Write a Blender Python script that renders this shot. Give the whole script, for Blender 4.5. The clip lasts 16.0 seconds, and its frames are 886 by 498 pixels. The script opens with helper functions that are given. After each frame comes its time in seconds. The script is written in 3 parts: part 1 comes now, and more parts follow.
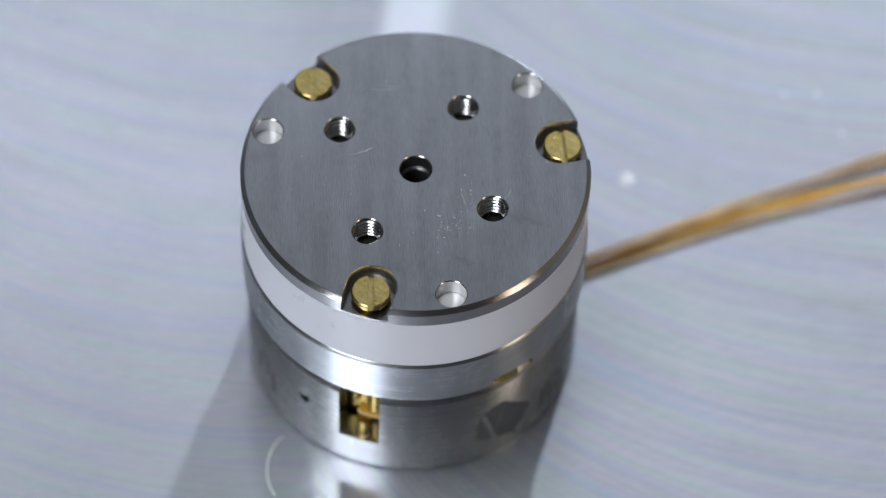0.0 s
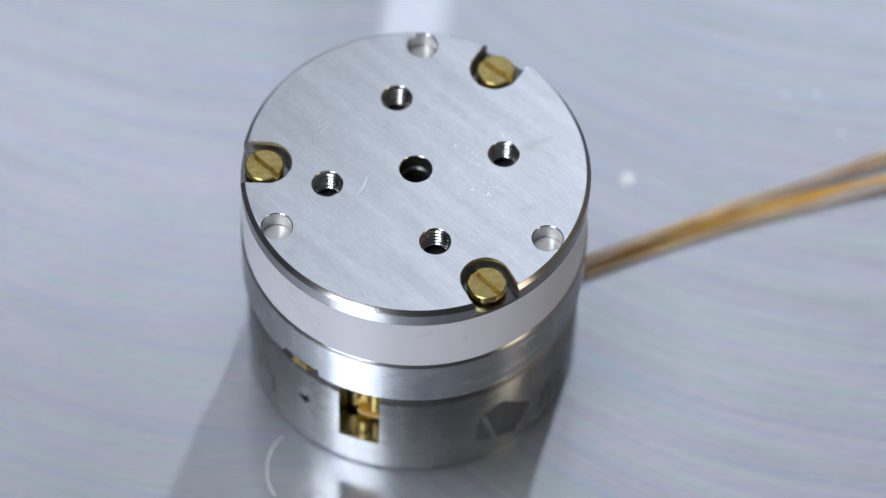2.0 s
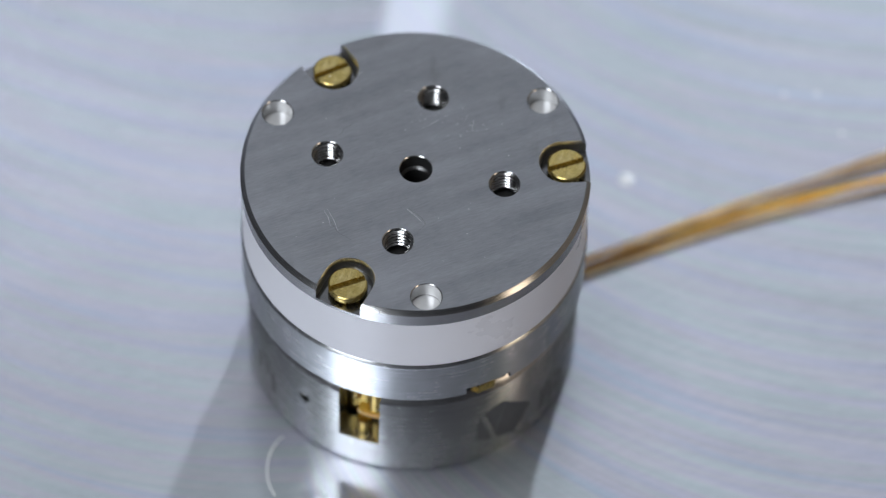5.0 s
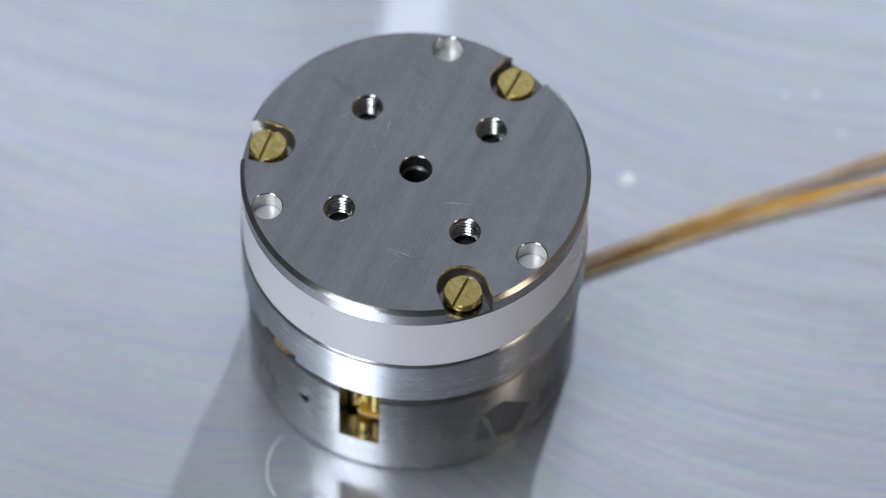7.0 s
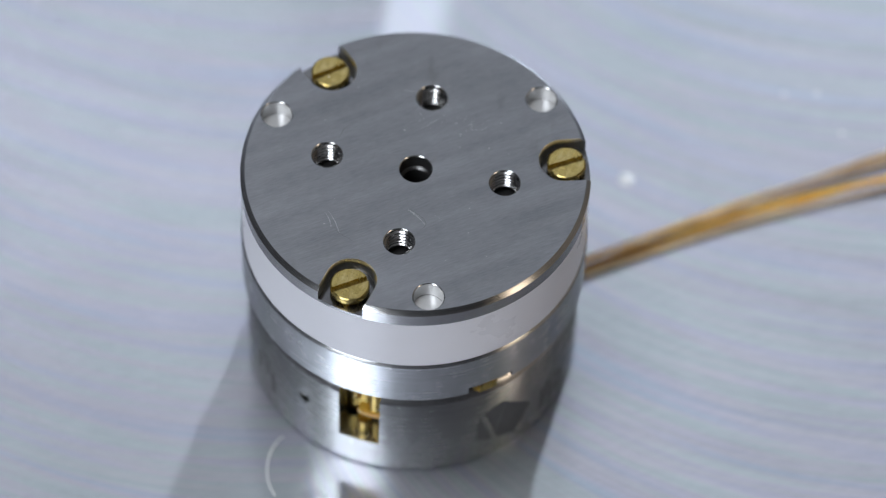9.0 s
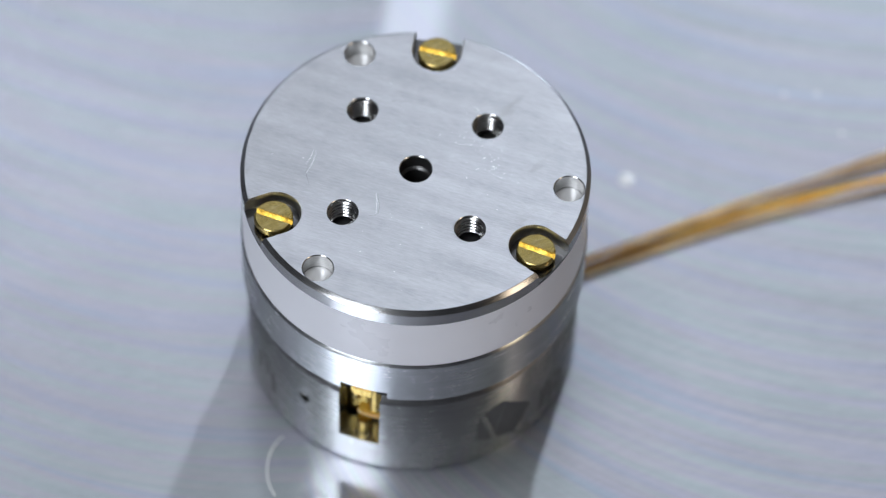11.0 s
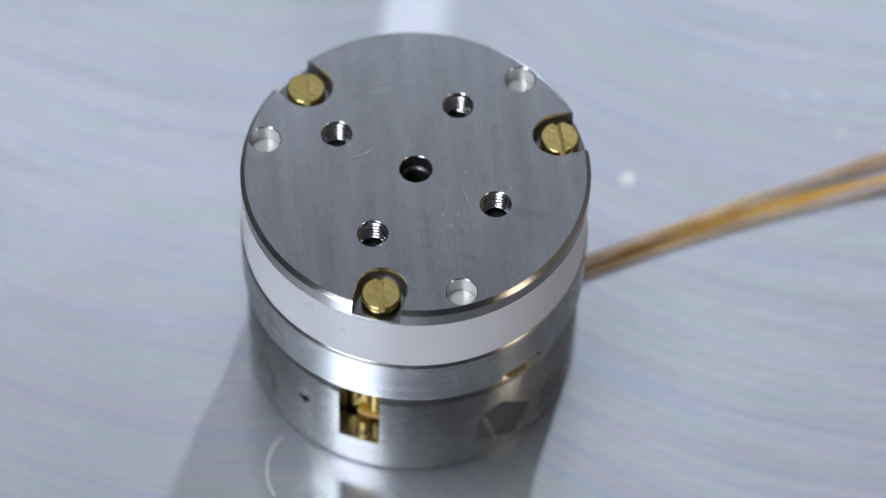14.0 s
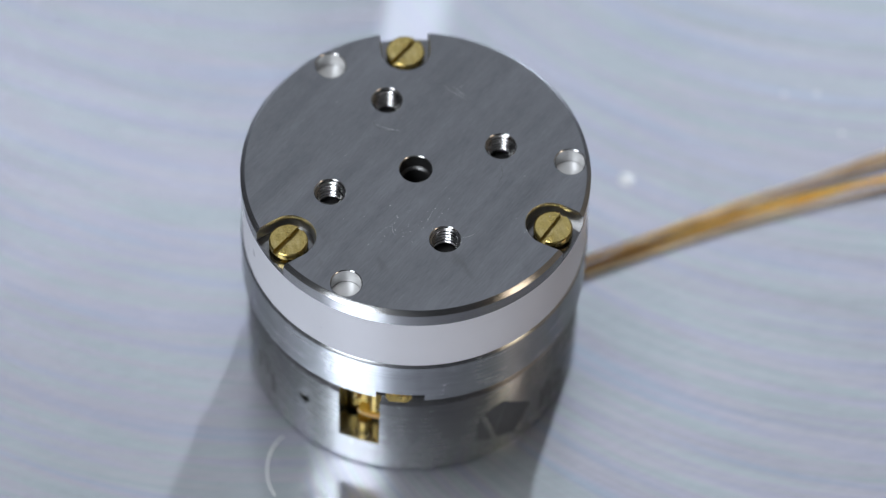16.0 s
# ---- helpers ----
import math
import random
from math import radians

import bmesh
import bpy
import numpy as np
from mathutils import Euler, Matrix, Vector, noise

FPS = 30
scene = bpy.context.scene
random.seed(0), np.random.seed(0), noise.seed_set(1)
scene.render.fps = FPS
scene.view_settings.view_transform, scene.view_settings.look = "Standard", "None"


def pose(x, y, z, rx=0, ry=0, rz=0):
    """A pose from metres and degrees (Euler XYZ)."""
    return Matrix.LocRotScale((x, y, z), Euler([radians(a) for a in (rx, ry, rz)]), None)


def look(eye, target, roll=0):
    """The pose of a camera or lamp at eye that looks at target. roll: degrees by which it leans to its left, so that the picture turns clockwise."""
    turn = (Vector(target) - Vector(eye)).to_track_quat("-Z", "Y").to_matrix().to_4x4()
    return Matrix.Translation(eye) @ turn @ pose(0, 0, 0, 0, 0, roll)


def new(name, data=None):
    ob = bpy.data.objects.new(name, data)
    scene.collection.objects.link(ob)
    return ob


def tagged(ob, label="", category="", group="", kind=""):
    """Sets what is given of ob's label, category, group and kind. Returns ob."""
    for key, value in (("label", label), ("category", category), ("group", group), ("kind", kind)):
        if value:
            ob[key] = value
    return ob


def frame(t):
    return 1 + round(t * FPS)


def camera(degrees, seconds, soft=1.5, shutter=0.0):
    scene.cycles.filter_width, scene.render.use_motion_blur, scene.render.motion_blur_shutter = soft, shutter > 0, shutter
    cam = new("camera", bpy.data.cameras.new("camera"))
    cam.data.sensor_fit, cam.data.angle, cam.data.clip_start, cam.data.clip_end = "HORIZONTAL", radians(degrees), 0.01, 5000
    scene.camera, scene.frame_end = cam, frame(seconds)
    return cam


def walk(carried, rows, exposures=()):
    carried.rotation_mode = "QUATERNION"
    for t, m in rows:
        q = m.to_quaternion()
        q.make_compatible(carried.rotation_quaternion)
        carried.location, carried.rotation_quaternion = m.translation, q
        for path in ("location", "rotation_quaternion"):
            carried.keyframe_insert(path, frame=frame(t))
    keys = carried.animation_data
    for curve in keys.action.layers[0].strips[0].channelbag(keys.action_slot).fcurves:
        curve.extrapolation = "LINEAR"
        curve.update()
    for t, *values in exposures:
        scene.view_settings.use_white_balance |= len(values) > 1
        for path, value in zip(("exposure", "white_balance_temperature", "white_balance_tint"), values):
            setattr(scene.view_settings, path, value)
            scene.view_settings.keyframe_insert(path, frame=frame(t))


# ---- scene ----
MM = 0.001
TOP = 29.3            # height of the turning top face over the table, mm

# camera: a long lens on a stand, standing still
cam = camera(11.207, 16.0, soft=1.2)
EYE = Vector((2.985, -263.934, 393.856)) * MM
AIM = look(EYE, EYE + Vector((0.0, 0.57214587, -0.82015188)), 1.97)
walk(cam, [(0.0, AIM), (16.0, AIM)], exposures=[(0.0, 0.0), (16.0, 0.0)])
cam.data.dof.use_dof = True
cam.data.dof.focus_distance = 0.445
cam.data.dof.aperture_fstop = 14.5


# ---------------------------------------------------------------- light
def area_lamp(name, place, target, wide, high, watts, colour):
    data = bpy.data.lights.new(name, "AREA")
    data.shape, data.size, data.size_y = "RECTANGLE", wide, high
    data.energy, data.color = watts, colour
    ob = new(name, data)
    ob.matrix_world = look(place, target)
    return ob


world = bpy.data.worlds.new("room_air")
scene.world = world
world.use_nodes = True
world.node_tree.nodes["Background"].inputs[0].default_value = (0.55, 0.6, 0.72, 1)
world.node_tree.nodes["Background"].inputs[1].default_value = 0.15

area_lamp("ceiling_panel_lamp", (-0.41, -0.08, 1.6), (-0.41, -0.08, 0), 0.50, 0.50, 7.8, (0.90, 0.94, 1.0))
# extra overhead fill, added to keep the plate bright for longer as it turns
area_lamp("plate_fill_lamp", (0.02, 0.10, 1.6), (0.02, 0.10, 0), 0.40, 0.36, 4.0, (0.90, 0.94, 1.0))
# unseen fill thrown at the ceiling corner to brighten the table's reflection
area_lamp("ceiling_fill_lamp", (-0.8, 1.82, 2.05), (-0.8, 1.94, 2.4), 1.6, 0.2, 7.8, (0.82, 0.88, 1.0))
area_lamp("bench_lamp", (0.42, 1.57, 1.26), (0.0, 0.0, 0.0), 0.06, 0.06, 13.4, (0.83, 0.905, 1.0))
area_lamp("softbox_lamp", (-0.48, -0.71, 0.86), (0.0, 0.0, 0.0), 0.44, 0.70, 7.2, (0.88, 0.93, 1.0))
# added fill from the back left, not a window; lifts plate and table
area_lamp("back_fill_lamp", (-0.85, 1.45, 1.10), (0.0, 0.0, 0.0), 0.8, 0.5, 3.0, (0.84, 0.92, 1.0))
area_lamp("warm_lamp", (0.85, -0.50, 0.50), (0.0, 0.0, 0.0), 0.22, 0.35, 0.85, (1.0, 0.80, 0.60))


# ---------------------------------------------------------------- materials
def material(name):
    m = bpy.data.materials.new(name)
    m.use_nodes = True
    nt = m.node_tree
    return m, nt, nt.nodes["Principled BSDF"]


def node(nt, kind, **kw):
    n = nt.nodes.new(kind)
    for key, value in kw.items():
        if key == "op":
            n.operation = value
        elif key == "space":
            n.vector_type, n.convert_from, n.convert_to = value
        else:
            n.inputs[key.replace("_", " ")].default_value = value
    return n


def maths(nt, op, a, b=None):
    n = nt.nodes.new("ShaderNodeMath")
    n.operation = op
    for i, v in enumerate((a, b)):
        if v is None:
            continue
        if isinstance(v, (int, float)):
            n.inputs[i].default_value = v
        else:
            nt.links.new(v, n.inputs[i])
    return n.outputs[0]


def ramp(nt, value, stops):
    n = nt.nodes.new("ShaderNodeValToRGB")
    els = n.color_ramp.elements
    while len(els) < len(stops):
        els.new(0.5)
    for e, (p, c) in zip(els, stops):
        e.position, e.color = p, (*c, 1) if len(c) == 3 else c
    nt.links.new(value, n.inputs[0])
    return n.outputs[0]


def grey(v):
    return (v, v, v)


def object_coords(nt, scale=(1, 1, 1), turn=0.0):
    tc = nt.nodes.new("ShaderNodeTexCoord")
    mp = nt.nodes.new("ShaderNodeMapping")
    mp.inputs["Scale"].default_value = scale
    # rotate first, then stretch
    rot = nt.nodes.new("ShaderNodeVectorRotate")
    rot.rotation_type = "Z_AXIS"
    rot.inputs["Angle"].default_value = radians(turn)
    nt.links.new(tc.outputs["Object"], rot.inputs["Vector"])
    nt.links.new(rot.outputs[0], mp.inputs["Vector"])
    return mp.outputs[0]


def noise_of(nt, vec, scale, detail=4.0, rough=0.6):
    n = nt.nodes.new("ShaderNodeTexNoise")
    n.inputs["Scale"].default_value = scale
    n.inputs["Detail"].default_value = detail
    n.inputs["Roughness"].default_value = rough
    nt.links.new(vec, n.inputs["Vector"])
    return n.outputs["Fac"]


def bump(nt, bsdf, height, strength, distance):
    b = nt.nodes.new("ShaderNodeBump")
    b.inputs["Strength"].default_value = strength
    b.inputs["Distance"].default_value = distance
    nt.links.new(height, b.inputs["Height"])
    nt.links.new(b.outputs[0], bsdf.inputs["Normal"])


def tangent(nt, bsdf, direction):
    """The way along which the ground surface is rough, in the part's own space."""
    v = nt.nodes.new("ShaderNodeVectorTransform")
    v.vector_type, v.convert_from, v.convert_to = "VECTOR", "OBJECT", "WORLD"
    v.inputs[0].default_value = direction
    nt.links.new(v.outputs[0], bsdf.inputs["Tangent"])


GRAIN = -56.0         # direction of the brushing on the top plate, degrees in its own space


def brushed_plate():
    """Ground steel: a sharp streaked lobe across the grain and a broader worn one under it."""
    m, nt, b = material("brushed_steel")
    b.inputs["Metallic"].default_value = 1.0
    b.inputs["Anisotropic"].default_value = 0.90
    g = radians(GRAIN + 90)
    tangent(nt, b, (math.cos(g), math.sin(g), 0))
    fine = noise_of(nt, object_coords(nt, (800, 6500, 400), -GRAIN), 1.0, 5, 0.7)
    soft = noise_of(nt, object_coords(nt, (50, 520, 100), -GRAIN), 1.0, 3, 0.5)
    blot = noise_of(nt, object_coords(nt), 170, 5, 0.65)
    mix = maths(nt, "ADD", maths(nt, "MULTIPLY", fine, 0.4), maths(nt, "ADD", maths(nt, "MULTIPLY", soft, 0.38), maths(nt, "MULTIPLY", blot, 0.22)))
    # a few broad smudges left by handling
    smudge = soft_step(nt, noise_of(nt, object_coords(nt, (120, 330, 100), -GRAIN - 62), 1.0, 3, 0.55), 0.60, 0.74)
    clean = ramp(nt, mix, [(0.38, (0.228, 0.233, 0.252)), (0.62, (0.335, 0.343, 0.368))])
    stain = nt.nodes.new("ShaderNodeMix")
    stain.data_type = "RGBA"
    nt.links.new(maths(nt, "MULTIPLY", smudge, 0.45), stain.inputs[0])
    nt.links.new(clean, stain.inputs[6])
    stain.inputs[7].default_value = (0.20, 0.197, 0.20, 1)
    nt.links.new(stain.outputs[2], b.inputs["Base Color"])
    nt.links.new(maths(nt, "ADD", maths(nt, "MULTIPLY", mix, 0.16), 0.32), b.inputs["Roughness"])
    bump(nt, b, fine, 1.0, 0.00003)
    worn = nt.nodes.new("ShaderNodeBsdfAnisotropic")
    worn.inputs["Roughness"].default_value = 0.52
    worn.inputs["Anisotropy"].default_value = 0.35
    nt.links.new(stain.outputs[2], worn.inputs["Color"])
    nt.links.new(b.inputs["Tangent"].links[0].from_socket, worn.inputs["Tangent"])
    both = nt.nodes.new("ShaderNodeMixShader")
    both.inputs[0].default_value = 0.11
    nt.links.new(b.outputs[0], both.inputs[1])
    nt.links.new(worn.outputs[0], both.inputs[2])
    nt.links.new(both.outputs[0], nt.nodes["Material Output"].inputs["Surface"])
    return m


def screw_brass():
    """Turned brass: dull faces with rings of the lathe, tarnish and bright worn spots."""
    m, nt, b = material("turned_brass")
    b.inputs["Metallic"].default_value = 1.0
    tarnish = noise_of(nt, object_coords(nt), 620, 5, 0.7)
    rub = noise_of(nt, object_coords(nt, (1800, 380, 900), 35), 1.0, 4, 0.65)
    mix = maths(nt, "ADD", maths(nt, "MULTIPLY", tarnish, 0.6), maths(nt, "MULTIPLY", rub, 0.4))
    nt.links.new(ramp(nt, mix, [(0.36, (0.34, 0.245, 0.075)), (0.5, (0.57, 0.44, 0.155)), (0.64, (0.80, 0.64, 0.29))]), b.inputs["Base Color"])
    nt.links.new(maths(nt, "SUBTRACT", 0.46, maths(nt, "MULTIPLY", mix, 0.42)), b.inputs["Roughness"])
    bump(nt, b, mix, 0.7, 0.00008)
    return m


def turned_metal(name, dark, light, rough, aniso, lines=9000):
    """Metal turned on a lathe: fine rings round the axis."""
    m, nt, b = material(name)
    b.inputs["Metallic"].default_value = 1.0
    b.inputs["Anisotropic"].default_value = aniso
    tangent(nt, b, (0, 0, 1))
    rings = noise_of(nt, object_coords(nt, (90, 90, lines)), 1.0, 5, 0.7)
    blot = noise_of(nt, object_coords(nt), 230, 5, 0.65)
    # uneven bands of tone that run up the wall
    bands = noise_of(nt, object_coords(nt, (420, 420, 60)), 1.0, 4, 0.6)
    mix = maths(nt, "ADD", maths(nt, "MULTIPLY", rings, 0.45), maths(nt, "ADD", maths(nt, "MULTIPLY", blot, 0.37), maths(nt, "MULTIPLY", bands, 0.18)))
    nt.links.new(ramp(nt, mix, [(0.4, dark), (0.6, light)]), b.inputs["Base Color"])
    nt.links.new(maths(nt, "ADD", maths(nt, "MULTIPLY", mix, 0.3), rough - 0.15), b.inputs["Roughness"])
    bump(nt, b, rings, 0.15, 0.00002)
    return m


def plain(name, dark, light, rough, metal=0.0, scale=400, bumps=0.1, coat=0.0):
    m, nt, b = material(name)
    b.inputs["Metallic"].default_value = metal
    b.inputs["Coat Weight"].default_value = coat
    n = noise_of(nt, object_coords(nt), scale, 5, 0.65)
    nt.links.new(ramp(nt, n, [(0.3, dark), (0.7, light)]), b.inputs["Base Color"])
    nt.links.new(maths(nt, "ADD", maths(nt, "MULTIPLY", n, 0.16), rough - 0.08), b.inputs["Roughness"])
    bump(nt, b, n, bumps, 0.00003)
    return m


def soft_step(nt, value, low, high):
    n = nt.nodes.new("ShaderNodeMapRange")
    n.interpolation_type = "SMOOTHSTEP"
    n.inputs["From Min"].default_value, n.inputs["From Max"].default_value = low, high
    nt.links.new(value, n.inputs["Value"])
    return n.outputs["Result"]


def milled_aluminium():
    """Face-milled plate: two passes of a cutter leave nested arcs that meet in a seam."""
    m, nt, b = material("milled_aluminium")
    b.inputs["Metallic"].default_value = 1.0
    b.inputs["Anisotropic"].default_value = 0.2
    tc = nt.nodes.new("ShaderNodeTexCoord")
    sep = nt.nodes.new("ShaderNodeSeparateXYZ")
    nt.links.new(tc.outputs["Object"], sep.inputs[0])
    x, y = sep.outputs[0], sep.outputs[1]
    right = maths(nt, "GREATER_THAN", maths(nt, "SUBTRACT", x, maths(nt, "MULTIPLY", y, 0.10)), -0.0085)
    centre = maths(nt, "ADD", maths(nt, "MULTIPLY", right, 0.068), -0.016)
    dx = maths(nt, "DIVIDE", maths(nt, "SUBTRACT", x, centre), 0.066)
    dx = maths(nt, "MINIMUM", maths(nt, "MAXIMUM", dx, -0.96), 0.96)
    drop = maths(nt, "SQRT", maths(nt, "SUBTRACT", 1.0, maths(nt, "MULTIPLY", dx, dx)))
    level = maths(nt, "ADD", y, maths(nt, "MULTIPLY", drop, 0.066))
    # across the arcs: gradient of level
    slope = maths(nt, "MULTIPLY", maths(nt, "DIVIDE", dx, drop), -1.0)
    com = nt.nodes.new("ShaderNodeCombineXYZ")
    nt.links.new(slope, com.inputs[0])
    com.inputs[1].default_value = 1.0
    nrm = nt.nodes.new("ShaderNodeVectorMath")
    nrm.operation = "NORMALIZE"
    nt.links.new(com.outputs[0], nrm.inputs[0])
    nt.links.new(nrm.outputs[0], b.inputs["Tangent"])
    flow = nt.nodes.new("ShaderNodeCombineXYZ")
    nt.links.new(maths(nt, "MULTIPLY", x, 42), flow.inputs[0])
    nt.links.new(maths(nt, "MULTIPLY", level, 1250), flow.inputs[1])
    nt.links.new(maths(nt, "MULTIPLY", right, 7), flow.inputs[2])
    lines = noise_of(nt, flow.outputs[0], 1.0, 6, 0.7)
    wide = noise_of(nt, flow.outputs[0], 0.3, 3, 0.5)
    blot = noise_of(nt, tc.outputs["Object"], 45, 4, 0.6)
    fleck = noise_of(nt, object_coords(nt, (420, 1300, 300), -14), 1.0, 4, 0.75)
    mix = maths(nt, "ADD", maths(nt, "MULTIPLY", lines, 0.36), maths(nt, "ADD", maths(nt, "MULTIPLY", wide, 0.22), maths(nt, "MULTIPLY", blot, 0.18)))
    mix = maths(nt, "ADD", mix, maths(nt, "MULTIPLY", fleck, 0.12))
    tint = ramp(nt, noise_of(nt, flow.outputs[0], 0.55, 2, 0.5),
                [(0.30, (0.60, 0.68, 0.79)), (0.42, (0.66, 0.665, 0.79)), (0.5, (0.70, 0.69, 0.765)), (0.58, (0.64, 0.715, 0.745)), (0.70, (0.67, 0.70, 0.745))])
    shade = ramp(nt, mix, [(0.36, grey(0.72)), (0.62, grey(0.95))])
    mul = nt.nodes.new("ShaderNodeMix")
    mul.data_type, mul.blend_type = "RGBA", "MULTIPLY"
    mul.inputs[0].default_value = 1.0
    nt.links.new(tint, mul.inputs[6])
    nt.links.new(shade, mul.inputs[7])
    nt.links.new(mul.outputs[2], b.inputs["Base Color"])
    nt.links.new(maths(nt, "ADD", maths(nt, "MULTIPLY", mix, 0.24), 0.36), b.inputs["Roughness"])
    bump(nt, b, lines, 0.25, 0.00003)
    # the polished ridges between the cutter marks
    gloss = nt.nodes.new("ShaderNodeBsdfAnisotropic")
    gloss.inputs["Roughness"].default_value = 0.13
    gloss.inputs["Anisotropy"].default_value = 0.3
    nt.links.new(mul.outputs[2], gloss.inputs["Color"])
    nt.links.new(nrm.outputs[0], gloss.inputs["Tangent"])
    both = nt.nodes.new("ShaderNodeMixShader")
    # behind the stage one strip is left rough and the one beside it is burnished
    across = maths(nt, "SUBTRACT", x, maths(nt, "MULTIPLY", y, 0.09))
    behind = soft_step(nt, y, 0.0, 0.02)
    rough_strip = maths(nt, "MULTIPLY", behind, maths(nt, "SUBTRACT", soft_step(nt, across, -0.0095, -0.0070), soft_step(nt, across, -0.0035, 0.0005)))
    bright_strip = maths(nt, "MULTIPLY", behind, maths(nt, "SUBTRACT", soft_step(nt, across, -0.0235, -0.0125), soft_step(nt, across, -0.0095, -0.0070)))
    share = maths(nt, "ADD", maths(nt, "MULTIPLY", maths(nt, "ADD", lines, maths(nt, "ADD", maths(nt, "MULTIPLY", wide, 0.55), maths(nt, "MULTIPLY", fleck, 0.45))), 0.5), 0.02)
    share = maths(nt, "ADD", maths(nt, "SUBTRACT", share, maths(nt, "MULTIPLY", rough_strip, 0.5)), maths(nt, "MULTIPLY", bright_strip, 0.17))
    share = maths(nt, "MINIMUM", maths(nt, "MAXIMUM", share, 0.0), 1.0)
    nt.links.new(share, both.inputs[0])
    nt.links.new(b.outputs[0], both.inputs[1])
    nt.links.new(gloss.outputs[0], both.inputs[2])
    nt.links.new(both.outputs[0], nt.nodes["Material Output"].inputs["Surface"])
    return m



def wire_coat(name, dark, light):
    """Thin insulation that lets light through."""
    m = plain(name, dark, light, 0.3, 0.0, 300, 0.1, 0.3)
    nt = m.node_tree
    b = nt.nodes["Principled BSDF"]
    thin = nt.nodes.new("ShaderNodeBsdfTranslucent")
    nt.links.new(b.inputs["Base Color"].links[0].from_socket, thin.inputs["Color"])
    both = nt.nodes.new("ShaderNodeMixShader")
    both.inputs[0].default_value = 0.32
    nt.links.new(b.outputs[0], both.inputs[1])
    nt.links.new(thin.outputs[0], both.inputs[2])
    nt.links.new(both.outputs[0], nt.nodes["Material Output"].inputs["Surface"])
    return m


STEEL = brushed_plate()
STEEL_SIDE = turned_metal("polished_steel_edge", grey(0.50), grey(0.62), 0.22, 0.5)
CERAMIC = plain("white_ceramic", (0.86, 0.86, 0.90), (0.88, 0.88, 0.92), 0.30, 0.0, 120, 0.0)
ALUMINIUM = turned_metal("turned_aluminium", (0.50, 0.52, 0.535), (0.80, 0.82, 0.83), 0.25, 0.9)
HOUSING = turned_metal("satin_stainless", (0.40, 0.405, 0.395), (0.54, 0.55, 0.535), 0.26, 0.72, 5000)
SCREW_BRASS = screw_brass()
BRASS = plain("brass", (0.46, 0.33, 0.085), (0.68, 0.49, 0.16), 0.28, 1.0, 700, 0.6)
DARK_STEEL = plain("dark_steel", grey(0.10), grey(0.16), 0.3, 1.0, 500, 0.1)
# near-black colour stands in for shade inside the bore, notches and gap
RECESS_BLACK = plain("recess_black", grey(0.008), grey(0.016), 0.75, 0.0, 500, 0.1)
FROSTED = plain("frosted_aluminium", grey(0.62), grey(0.72), 0.5, 1.0, 800, 0.3)
SLOT_FLOOR = plain("polished_slot_floor", grey(0.22), grey(0.30), 0.18, 1.0, 900, 0.2)
NICK = plain("fresh_nick", grey(0.75), grey(0.85), 0.55, 1.0, 2000, 0.5)
MILLED = plain("milled_slot_wall", grey(0.50), grey(0.66), 0.32, 1.0, 900, 0.2)
THREAD = plain("cut_thread_steel", grey(0.58), grey(0.72), 0.17, 1.0, 900, 0.1)
ENGRAVED = plain("laser_marking", grey(0.055), grey(0.085), 0.55, 0.0, 700, 0.1)
FAINT = plain("faint_marking", grey(0.11), grey(0.16), 0.55, 0.5, 700, 0.1)
AMBER = wire_coat("amber_polyimide", (0.90, 0.50, 0.03), (0.97, 0.70, 0.15))
BROWN = wire_coat("brown_enamel", (0.32, 0.18, 0.09), (0.46, 0.29, 0.16))
PALE = wire_coat("pale_polyimide", (0.78, 0.66, 0.46), (0.90, 0.80, 0.62))
GLINT = plain("polished_glint", grey(0.5), grey(0.55), 0.46, 1.0)
PALE_LINE = plain("pale_line", grey(0.7), grey(0.8), 0.4)
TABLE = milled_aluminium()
PLASTER = plain("wall_plaster", (0.11, 0.11, 0.12), (0.14, 0.14, 0.15), 0.8, 0.0, 6, 0.1)
CEILING = plain("ceiling_paint", grey(0.55), grey(0.6), 0.8, 0.0, 6, 0.1)
BEIGE = plain("wall_beige", (0.50, 0.40, 0.30), (0.56, 0.46, 0.35), 0.8, 0.0, 6, 0.1)
CONCRETE = plain("floor_concrete", grey(0.28), grey(0.36), 0.8, 0.0, 4, 0.1)


# ---------------------------------------------------------------- mesh helpers (millimetres)
def mesh_from(name, bm, mats, smooth=True, angle=30):
    bmesh.ops.remove_doubles(bm, verts=bm.verts, dist=1e-4)
    bmesh.ops.recalc_face_normals(bm, faces=bm.faces)
    bmesh.ops.scale(bm, vec=(MM, MM, MM), verts=bm.verts)
    me = bpy.data.meshes.new(name)
    bm.to_mesh(me)
    bm.free()
    for m in mats if isinstance(mats, (list, tuple)) else [mats]:
        me.materials.append(m)
    if smooth:
        me.polygons.foreach_set("use_smooth", [True] * len(me.polygons))
        me.set_sharp_from_angle(angle=radians(angle))
    return me


def part(name, bm, mats, parent=None, label="", at=None, angle=30):
    ob = new(name, mesh_from(name, bm, mats, True, angle))
    if parent is not None:
        ob.parent = parent
    if at is not None:
        ob.matrix_basis = at
    return tagged(ob, label)


